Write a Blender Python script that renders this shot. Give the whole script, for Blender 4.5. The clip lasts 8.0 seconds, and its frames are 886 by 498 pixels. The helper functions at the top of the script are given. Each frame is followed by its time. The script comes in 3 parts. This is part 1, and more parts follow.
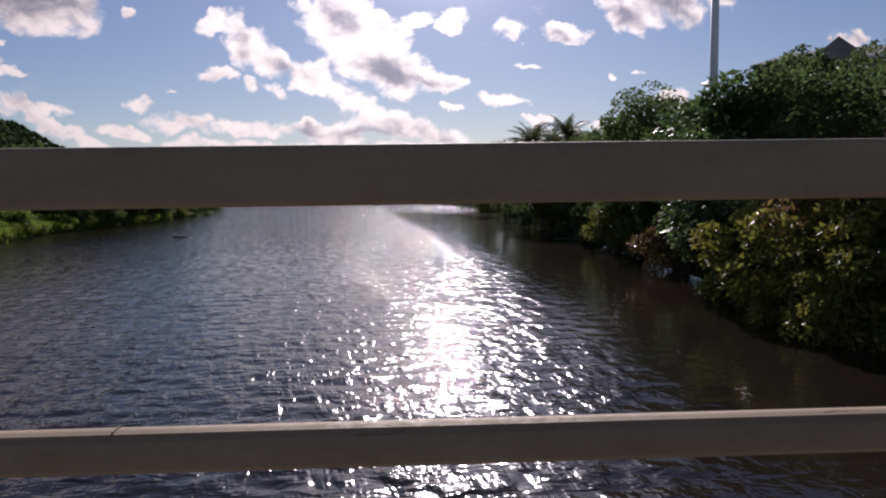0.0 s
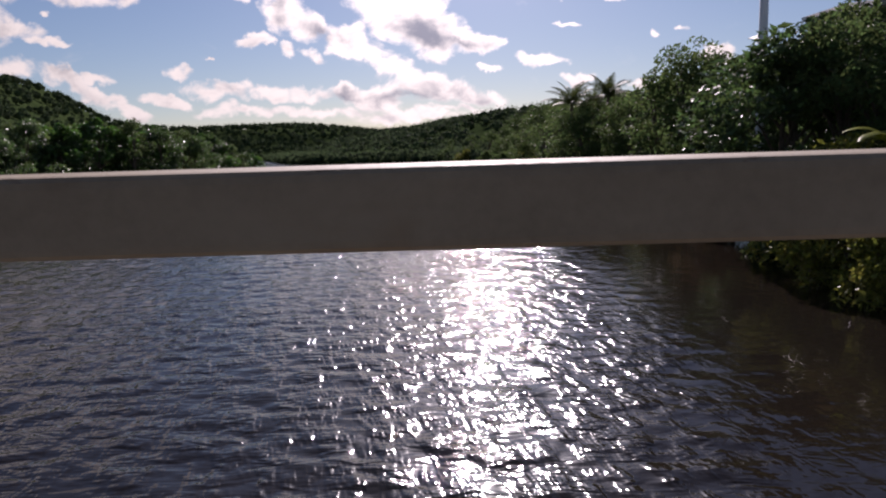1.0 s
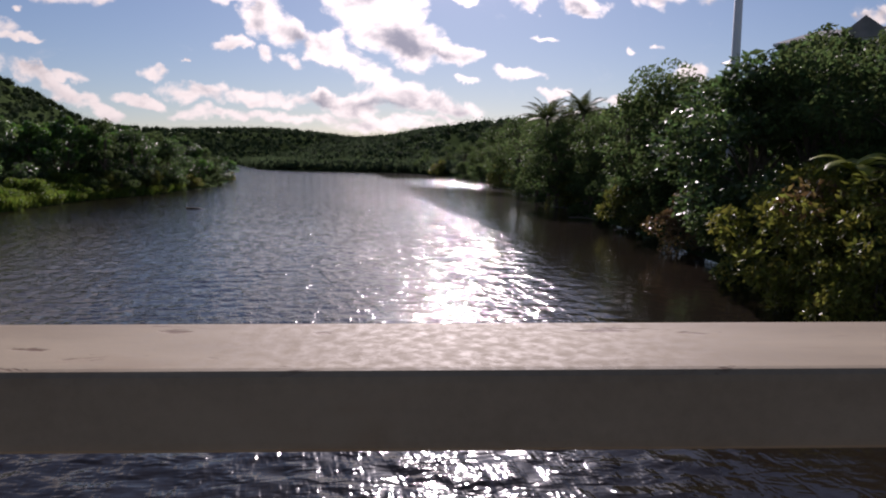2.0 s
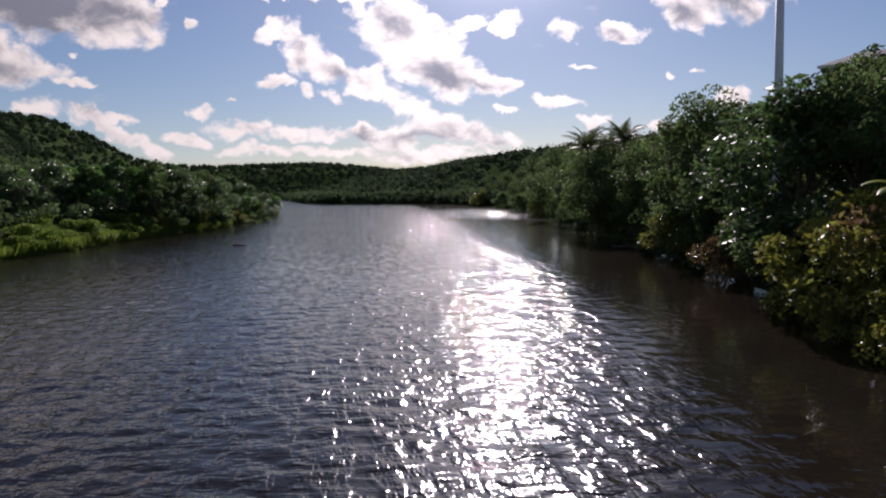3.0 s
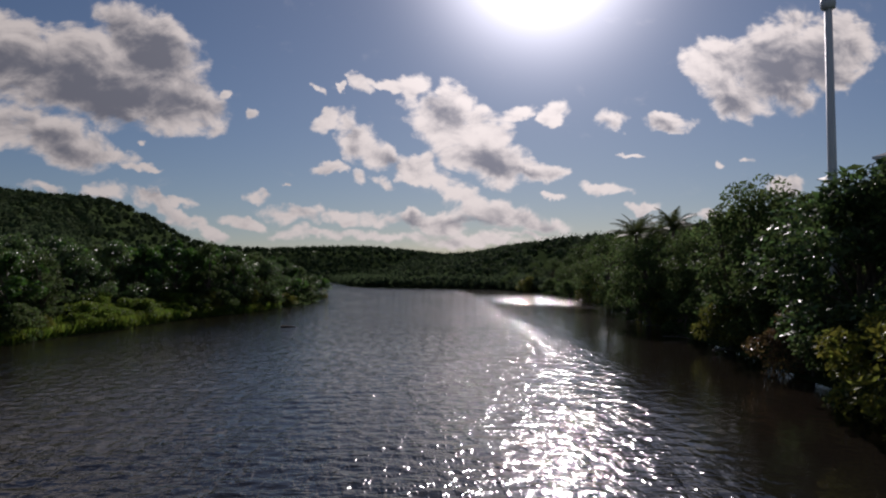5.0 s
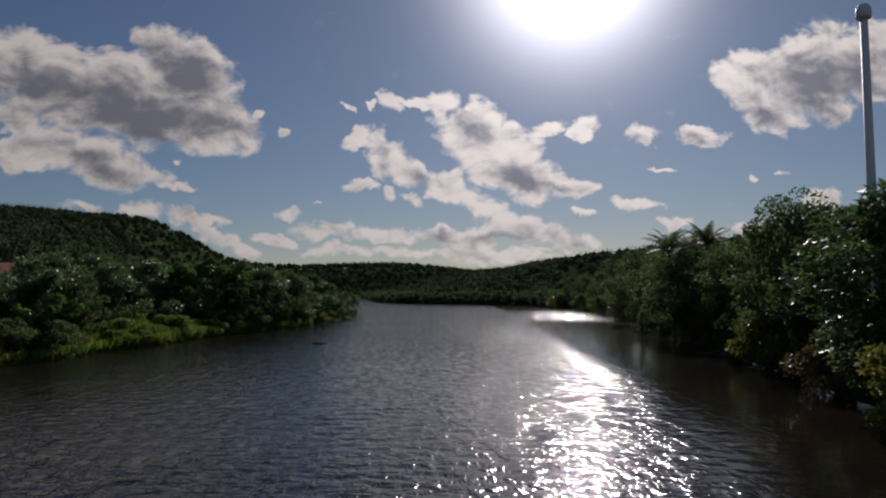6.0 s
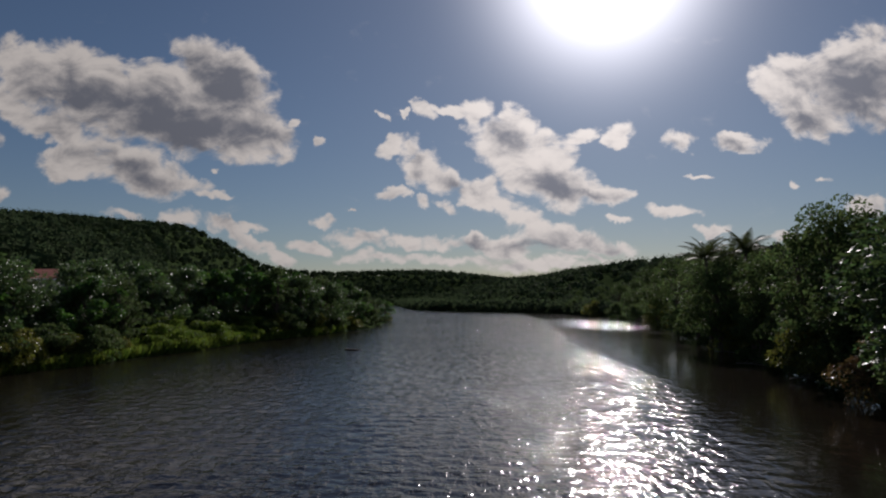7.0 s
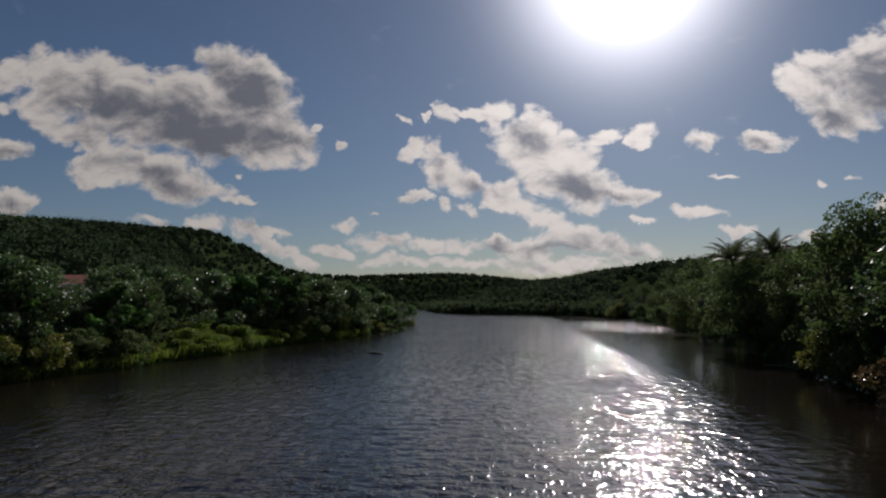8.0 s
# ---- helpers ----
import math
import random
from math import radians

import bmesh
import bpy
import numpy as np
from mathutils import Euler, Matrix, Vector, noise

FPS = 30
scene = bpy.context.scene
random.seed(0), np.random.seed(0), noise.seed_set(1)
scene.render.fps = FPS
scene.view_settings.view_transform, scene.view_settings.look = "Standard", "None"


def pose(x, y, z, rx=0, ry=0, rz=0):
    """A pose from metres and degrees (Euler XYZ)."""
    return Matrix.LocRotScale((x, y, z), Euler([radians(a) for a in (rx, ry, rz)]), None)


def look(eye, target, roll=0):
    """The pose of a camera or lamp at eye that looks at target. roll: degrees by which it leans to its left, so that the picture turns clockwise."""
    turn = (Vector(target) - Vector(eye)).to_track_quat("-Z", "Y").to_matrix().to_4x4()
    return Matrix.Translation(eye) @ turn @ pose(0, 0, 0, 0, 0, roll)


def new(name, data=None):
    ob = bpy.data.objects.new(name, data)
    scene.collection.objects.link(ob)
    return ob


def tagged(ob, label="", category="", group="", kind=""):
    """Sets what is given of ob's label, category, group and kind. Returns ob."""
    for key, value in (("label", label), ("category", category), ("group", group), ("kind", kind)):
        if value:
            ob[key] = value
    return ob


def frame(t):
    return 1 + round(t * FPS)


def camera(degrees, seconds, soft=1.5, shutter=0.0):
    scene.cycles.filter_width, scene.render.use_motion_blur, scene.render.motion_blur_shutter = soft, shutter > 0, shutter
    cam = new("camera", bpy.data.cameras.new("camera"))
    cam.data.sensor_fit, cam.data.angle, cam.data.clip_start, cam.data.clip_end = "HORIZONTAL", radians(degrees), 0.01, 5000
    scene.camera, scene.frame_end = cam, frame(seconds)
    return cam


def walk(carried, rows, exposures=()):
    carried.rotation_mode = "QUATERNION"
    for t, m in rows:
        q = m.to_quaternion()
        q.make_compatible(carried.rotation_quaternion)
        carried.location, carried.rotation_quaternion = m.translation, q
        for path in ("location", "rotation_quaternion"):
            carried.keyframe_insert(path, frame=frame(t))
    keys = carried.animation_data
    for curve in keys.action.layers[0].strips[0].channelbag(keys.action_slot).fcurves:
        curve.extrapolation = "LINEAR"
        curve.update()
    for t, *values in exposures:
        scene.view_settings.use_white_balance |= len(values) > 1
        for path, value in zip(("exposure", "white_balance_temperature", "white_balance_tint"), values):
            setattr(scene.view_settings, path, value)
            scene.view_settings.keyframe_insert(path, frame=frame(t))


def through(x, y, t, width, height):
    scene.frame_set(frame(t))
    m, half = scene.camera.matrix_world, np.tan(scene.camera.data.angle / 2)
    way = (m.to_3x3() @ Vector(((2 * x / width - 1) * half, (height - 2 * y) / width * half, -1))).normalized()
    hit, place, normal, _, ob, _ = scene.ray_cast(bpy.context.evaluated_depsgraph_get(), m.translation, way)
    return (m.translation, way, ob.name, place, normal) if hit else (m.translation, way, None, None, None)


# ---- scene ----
from collections import namedtuple

# ---------------------------------------------------------------- camera
RAIL_TOP = 6.0
RAIL_TURN = -12.8                # the bridge runs along this heading
OUT = Vector((-math.sin(radians(RAIL_TURN)), math.cos(radians(RAIL_TURN)), 0))
RAIL_GAP = 0.65                  # from the last camera to the railing's near face

cam = camera(64.5, 8.0, soft=2.1)


def eye_row(t, gap, over, yaw, pitch, roll):
    p = OUT * (RAIL_GAP - gap)
    return t, pose(p.x, p.y, RAIL_TOP + over, 90 + pitch, roll, yaw)


walk(cam, [
    eye_row(0.0, 0.945, -0.054, -15.23, -5.34, 0.80),
    eye_row(0.5, 0.730, -0.041, -13.65, -7.55, 1.42),
    eye_row(1.0, 0.667, 0.017, -12.17, -8.24, 1.73),
    eye_row(1.2, 0.630, 0.037, -12.61, -7.59, 0.73),
    eye_row(2.3, 0.647, 0.310, -14.25, -7.43, -0.05),
    eye_row(2.5, 0.650, 0.390, -13.18, -6.08, 0.37),
    eye_row(3.0, 0.650, 0.450, -10.86, -5.02, 1.37),
    eye_row(3.5, 0.650, 0.480, -9.57, -3.42, 0.96),
    eye_row(4.0, 0.650, 0.490, -8.33, -0.84, 0.94),
    eye_row(5.5, 0.650, 0.500, -6.15, 2.63, 0.34),
    eye_row(6.0, 0.650, 0.500, -4.57, 3.29, 0.62),
    eye_row(6.5, 0.650, 0.500, -3.02, 3.67, 0.51),
    eye_row(7.0, 0.650, 0.500, -1.87, 3.93, 0.34),
    eye_row(7.5, 0.650, 0.500, -0.87, 4.15, 0.80),
    eye_row(8.0, 0.650, 0.500, 0.0, 4.19, 0.71),
], exposures=[(0.0, 0.86, 6200, 28), (1.0, 0.94, 6250, 29), (2.5, 0.94, 6200, 27), (3.5, 0.78, 6150, 25), (4.0, 0.62, 6150, 24), (5.5, 0.10, 6200, 20), (8.0, 0.02, 6200, 16)])

# ---------------------------------------------------------------- sun and sky
SUN_AZ, SUN_EL = 15.4, 25.8      # degrees to the right of +y, and above the horizon
SUN_DIR = Vector((math.sin(radians(SUN_AZ)) * math.cos(radians(SUN_EL)),
                  math.cos(radians(SUN_AZ)) * math.cos(radians(SUN_EL)), math.sin(radians(SUN_EL))))
lamp = bpy.data.lights.new("sun", "SUN")
lamp.energy, lamp.angle, lamp.color = 3.8, radians(0.6), (1.0, 0.93, 0.84)
new("sun", lamp).matrix_world = look(SUN_DIR * 200, (0, 0, 0))


class Net:
    """A node tree with short calls."""

    def __init__(self, tree):
        self.t = tree
        tree.nodes.clear()

    def n(self, kind, **settings):
        node = self.t.nodes.new(kind)
        for key, value in settings.items():
            setattr(node, key, value)
        return node

    def link(self, a, b):
        self.t.links.new(a, b)

    def feed(self, socket, value):
        if isinstance(value, bpy.types.NodeSocket):
            self.link(value, socket)
        else:
            socket.default_value = value

    def math(self, op, a, b=0.0, clamp=False):
        node = self.n("ShaderNodeMath", operation=op, use_clamp=clamp)
        self.feed(node.inputs[0], a)
        self.feed(node.inputs[1], b)
        return node.outputs[0]

    def ramp(self, a, lo, hi, to_lo=0.0, to_hi=1.0, smooth=True):
        node = self.n("ShaderNodeMapRange", interpolation_type="SMOOTHSTEP" if smooth else "LINEAR")
        for i, value in enumerate((a, lo, hi, to_lo, to_hi)):
            self.feed(node.inputs[i], value)
        return node.outputs[0]

    def mix(self, f, a, b, kind="RGBA", blend="MIX"):
        node = self.n("ShaderNodeMix", data_type=kind)
        if kind == "RGBA":
            node.blend_type = blend
            ins, out = (node.inputs[6], node.inputs[7]), node.outputs[2]
        else:
            ins, out = (node.inputs[2], node.inputs[3]), node.outputs[0]
        self.feed(node.inputs[0], f)
        self.feed(ins[0], a)
        self.feed(ins[1], b)
        return out

    def noise(self, vec, scale, detail=4.0, rough=0.55, distort=0.0):
        node = self.n("ShaderNodeTexNoise")
        if vec is not None:
            self.link(vec, node.inputs["Vector"])
        for key, value in (("Scale", scale), ("Detail", detail), ("Roughness", rough), ("Distortion", distort)):
            node.inputs[key].default_value = value
        return node.outputs[0]

    def bump(self, height, strength, distance, normal=None):
        node = self.n("ShaderNodeBump")
        self.feed(node.inputs["Height"], height)
        self.feed(node.inputs["Strength"], strength)
        self.feed(node.inputs["Distance"], distance)
        if normal is not None:
            self.link(normal, node.inputs["Normal"])
        return node.outputs[0]


def rgb(r, g, b):
    return (r, g, b, 1.0)


# clouds, each a heap of soft lobes: across, up, half width, half height, turn
CLOUD_BANK = [(-0.368, 0.271, 0.151, 0.055, -12), (-0.287, 0.304, 0.070, 0.060, -32), (-0.245, 0.233, 0.061, 0.037, -20), (-0.476, 0.319, 0.074, 0.046, -25),
              (-0.562, 0.328, 0.058, 0.040, -35), (-0.531, 0.251, 0.078, 0.020, -18), (-0.589, 0.283, 0.041, 0.023, -25), (-0.481, 0.194, 0.050, 0.028, -10),
              (-0.404, 0.187, 0.081, 0.030, -20), (-0.322, 0.161, 0.034, 0.011, -15), (-0.221, 0.208, 0.036, 0.017, -10), (-0.624, 0.337, 0.030, 0.030, -40),
              (-0.632, 0.289, 0.021, 0.012, 0), (-0.293, 0.144, 0.024, 0.006, -12), (-0.624, 0.227, 0.037, 0.017, 0), (-0.622, 0.159, 0.044, 0.020, 0)]
CLOUD_MIDDLE = [(0.003, 0.269, 0.013, 0.020, 70), (0.041, 0.271, 0.033, 0.007, -5), (0.082, 0.266, 0.023, 0.028, -20), (0.122, 0.220, 0.047, 0.038, -20),
                (0.147, 0.257, 0.031, 0.023, -40), (0.187, 0.204, 0.044, 0.035, -25), (0.198, 0.165, 0.059, 0.035, -10), (0.250, 0.148, 0.054, 0.017, -12),
                (0.137, 0.162, 0.039, 0.023, -20), (0.287, 0.144, 0.033, 0.010, -12), (0.237, 0.238, 0.033, 0.011, 6), (0.291, 0.234, 0.023, 0.017, 25)]
CLOUD_ARM = [(-0.037, 0.214, 0.029, 0.013, 18), (-0.010, 0.215, 0.021, 0.020, -40), (0.003, 0.188, 0.028, 0.026, -40), (0.035, 0.170, 0.023, 0.022, -30),
             (-0.035, 0.148, 0.026, 0.010, 15), (0.007, 0.135, 0.015, 0.012, -30), (0.044, 0.126, 0.019, 0.010, -20), (0.080, 0.150, 0.028, 0.022, -35),
             (0.116, 0.130, 0.032, 0.017, -35), (0.152, 0.109, 0.039, 0.019, -25), (0.224, 0.088, 0.047, 0.019, -12), (0.176, 0.084, 0.045, 0.018, -8),
             (0.274, 0.074, 0.039, 0.011, -8), (0.079, 0.081, 0.031, 0.010, -10), (0.119, 0.071, 0.048, 0.013, -5)]
CLOUD_LOW = [(-0.091, 0.083, 0.040, 0.011, -8), (-0.022, 0.082, 0.035, 0.011, -8), (0.030, 0.077, 0.031, 0.009, 0), (-0.055, 0.059, 0.056, 0.008, 0),
             (0.054, 0.056, 0.072, 0.009, 0), (0.162, 0.046, 0.089, 0.011, 0), (0.247, 0.058, 0.056, 0.006, 0), (-0.154, 0.075, 0.032, 0.009, -10),
             (-0.212, 0.067, 0.050, 0.011, -25), (-0.277, 0.098, 0.040, 0.011, -27), (-0.338, 0.117, 0.028, 0.014, -10), (-0.415, 0.123, 0.032, 0.008, -8),
             (-0.243, 0.101, 0.028, 0.006, -8), (-0.134, 0.106, 0.019, 0.008, -12)]
CLOUD_RIGHT = [(0.383, 0.223, 0.026, 0.017, 15), (0.465, 0.230, 0.041, 0.015, 10), (0.547, 0.314, 0.048, 0.037, 0), (0.571, 0.264, 0.052, 0.028, -5),
               (0.646, 0.322, 0.074, 0.064, 10), (0.729, 0.337, 0.074, 0.052, 10), (0.363, 0.121, 0.047, 0.009, 0), (0.294, 0.109, 0.023, 0.006, 0),
               (0.405, 0.167, 0.020, 0.004, 10), (0.541, 0.161, 0.011, 0.006, 0), (0.598, 0.166, 0.014, 0.005, 0), (0.434, 0.091, 0.029, 0.008, 0),
               (0.535, 0.083, 0.026, 0.008, 0), (0.655, 0.134, 0.031, 0.015, 0), (0.996, 0.230, 0.038, 0.018, 0)]
CLOUD_WISPS = [(-0.139, 0.226, 0.009, 0.012, -50), (-0.183, 0.250, 0.008, 0.010, -50), (-0.056, 0.261, 0.006, 0.010, 0), (-0.286, 0.177, 0.008, 0.005, 0),
               (-0.023, 0.261, 0.005, 0.008, 0), (-0.099, 0.120, 0.007, 0.004, 0)]
# where the clouds are thick and grey
CLOUD_CORES = [(-0.339, 0.252, 0.123, 0.038, -8), (-0.471, 0.284, 0.090, 0.032, -15), (-0.278, 0.304, 0.054, 0.037, -30), (-0.412, 0.184, 0.069, 0.016, -15),
               (-0.624, 0.222, 0.034, 0.010, 0), (-0.622, 0.151, 0.039, 0.010, 0), (0.200, 0.163, 0.042, 0.021, -8), (0.126, 0.232, 0.028, 0.020, -20),
               (0.258, 0.144, 0.036, 0.007, -10), (-0.003, 0.198, 0.018, 0.013, -40), (0.048, 0.165, 0.018, 0.011, -30), (0.232, 0.079, 0.045, 0.012, -6),
               (0.159, 0.070, 0.050, 0.007, 0), (0.078, 0.076, 0.024, 0.006, 0), (0.653, 0.305, 0.069, 0.042, 0), (0.571, 0.257, 0.038, 0.015, 0),
               (0.465, 0.224, 0.029, 0.007, 0), (0.383, 0.217, 0.018, 0.007, 0), (0.728, 0.316, 0.049, 0.030, 0)]

world = bpy.data.worlds.new("sky")
scene.world = world
world.use_nodes = True
w = Net(world.node_tree)
sky = w.n("ShaderNodeTexSky", sky_type="NISHITA", sun_disc=False, sun_elevation=radians(SUN_EL),
          sun_rotation=radians(SUN_AZ), air_density=1.0, dust_density=0.15, ozone_density=3.0)
direction = w.n("ShaderNodeTexCoord").outputs["Generated"]
sep = w.n("ShaderNodeSeparateXYZ")
w.link(direction, sep.inputs[0])
ahead = w.math("MAXIMUM", sep.outputs[1], 0.05)
plane = w.n("ShaderNodeCombineXYZ")
w.link(w.math("DIVIDE", sep.outputs[0], ahead), plane.inputs[0])
w.link(w.math("DIVIDE", sep.outputs[2], ahead), plane.inputs[1])
# warp the lobes a little so that no outline is an ellipse
warp = w.n("ShaderNodeTexNoise")
w.link(plane.outputs[0], warp.inputs["Vector"])
warp.inputs["Scale"].default_value, warp.inputs["Detail"].default_value = 9.0, 5.0
shift = w.n("ShaderNodeVectorMath", operation="MULTIPLY_ADD")
w.link(warp.outputs["Color"], shift.inputs[0])
shift.inputs[1].default_value, shift.inputs[2].default_value = (0.075, 0.05, 0), (-0.0555, -0.040, 0)
frayed = w.n("ShaderNodeTexNoise")
w.link(plane.outputs[0], frayed.inputs["Vector"])
frayed.inputs["Scale"].default_value, frayed.inputs["Detail"].default_value = 42.0, 5.0
fray = w.n("ShaderNodeVectorMath", operation="MULTIPLY_ADD")
w.link(frayed.outputs["Color"], fray.inputs[0])
fray.inputs[1].default_value = (0.036, 0.030, 0)
w.link(shift.outputs[0], fray.inputs[2])
moved = w.n("ShaderNodeVectorMath", operation="ADD")
w.link(plane.outputs[0], moved.inputs[0])
w.link(fray.outputs[0], moved.inputs[1])


def heap_of(lobes, spread, vector):
    """The smooth union of soft lobes: 0 outside, up to 1 in the middle."""
    heap = None
    for across, up, wide, high, turn in lobes:
        place = w.n("ShaderNodeMapping", vector_type="TEXTURE")
        place.inputs["Location"].default_value = (across, up, 0)
        place.inputs["Rotation"].default_value = (0, 0, radians(turn))
        place.inputs["Scale"].default_value = (wide * spread, high * spread, 1)
        w.link(vector, place.inputs["Vector"])
        lobe = w.n("ShaderNodeTexGradient", gradient_type="SPHERICAL")
        w.link(place.outputs[0], lobe.inputs[0])
        depth = w.math("MULTIPLY", lobe.outputs["Fac"], min(1.0, 0.5 + 11 * high))
        if heap is None:
            heap = depth
        else:
            heap = w.math("SMOOTH_MAX", depth, heap)
            heap.node.inputs[2].default_value = 0.12
    return heap


heap = heap_of(CLOUD_BANK + CLOUD_MIDDLE + CLOUD_ARM + CLOUD_LOW + CLOUD_RIGHT + CLOUD_WISPS, 1.45, moved.outputs[0])
grey = heap_of(CLOUD_CORES, 1.85, moved.outputs[0])
stretch = w.n("ShaderNodeMapping")
stretch.inputs["Scale"].default_value = (1.0, 1.5, 1)
w.link(plane.outputs[0], stretch.inputs["Vector"])
puffs = w.noise(stretch.outputs[0], 17.0, 7.0, 0.60, 0.35)
# the same billows a little nearer the sun: where they thin out, the cloud is lit
sunside = w.n("ShaderNodeVectorMath", operation="ADD")
w.link(stretch.outputs[0], sunside.inputs[0])
sunside.inputs[1].default_value = (0.005, 0.016, 0)
behind = w.noise(sunside.outputs[0], 17.0, 4.0, 0.55, 0.35)
front = w.ramp(sep.outputs[1], 0.45, 0.75)
# fair-weather clouds over the rest of the sky
dome = w.noise(direction, 3.2, 7.0, 0.55)
rest = w.math("MULTIPLY", w.ramp(dome, 0.52, 0.75), w.math("SUBTRACT", 1.0, front))
body = w.math("ADD", heap, w.math("MULTIPLY", w.math("SUBTRACT", puffs, 0.5), 1.3))
body = w.math("MULTIPLY", body, w.math("MULTIPLY", front, w.ramp(heap, 0.02, 0.22)))
body = w.math("MAXIMUM", body, rest)
cover = w.ramp(body, 0.07, 0.42)
relief = w.math("MULTIPLY", w.math("SUBTRACT", behind, puffs), 1.8)
thick = w.math("ADD", w.math("MULTIPLY", w.math("MAXIMUM", grey, w.math("MULTIPLY", rest, 0.6)), 0.95), w.math("ADD", w.math("MULTIPLY", body, 0.28), w.math("MULTIPLY", w.math("SUBTRACT", puffs, 0.5), 0.6)))
core = w.ramp(w.math("ADD", thick, relief), 0.04, 0.98)
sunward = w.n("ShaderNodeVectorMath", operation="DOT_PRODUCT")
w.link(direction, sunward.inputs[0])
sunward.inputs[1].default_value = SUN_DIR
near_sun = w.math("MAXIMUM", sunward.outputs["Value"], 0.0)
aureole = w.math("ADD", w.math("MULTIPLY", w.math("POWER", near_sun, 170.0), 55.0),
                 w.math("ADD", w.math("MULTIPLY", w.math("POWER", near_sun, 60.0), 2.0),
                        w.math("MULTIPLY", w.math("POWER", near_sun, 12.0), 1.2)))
lit = w.mix(core, rgb(15.8, 14.6, 12.9), rgb(3.7, 3.9, 4.4))
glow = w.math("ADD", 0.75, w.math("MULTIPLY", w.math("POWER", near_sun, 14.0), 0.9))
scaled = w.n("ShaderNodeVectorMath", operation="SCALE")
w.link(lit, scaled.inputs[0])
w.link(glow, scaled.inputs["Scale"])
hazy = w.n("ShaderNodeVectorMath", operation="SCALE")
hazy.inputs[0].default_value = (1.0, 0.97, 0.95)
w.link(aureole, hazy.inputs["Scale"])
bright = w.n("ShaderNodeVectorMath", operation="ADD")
clear = w.n("ShaderNodeVectorMath", operation="SCALE")
w.link(sky.outputs[0], clear.inputs[0])
clear.inputs["Scale"].default_value = 0.85
w.link(w.mix(cover, clear.outputs[0], scaled.outputs[0]), bright.inputs[0])
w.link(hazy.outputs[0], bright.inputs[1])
back = w.n("ShaderNodeBackground")
back.inputs["Strength"].default_value = 0.0355
w.link(bright.outputs[0], back.inputs["Color"])
w.link(back.outputs[0], w.n("ShaderNodeOutputWorld").inputs[0])


# ---------------------------------------------------------------- materials
def material(name):
    m = bpy.data.materials.new(name)
    m.use_nodes = True
    k = Net(m.node_tree)
    return m, k


def finish(k, shader):
    k.link(shader, k.n("ShaderNodeOutputMaterial").inputs[0])


def principled(k, color, rough, normal=None, metallic=0.0, ior=1.45, spec=0.5):
    p = k.n("ShaderNodeBsdfPrincipled")
    k.feed(p.inputs["Base Color"], color)
    k.feed(p.inputs["Roughness"], rough)
    k.feed(p.inputs["Metallic"], metallic)
    k.feed(p.inputs["IOR"], ior)
    k.feed(p.inputs["Specular IOR Level"], spec)
    if normal is not None:
        k.link(normal, p.inputs["Normal"])
    return p.outputs[0]


def place_of(k):
    return k.n("ShaderNodeTexCoord").outputs["Object"]


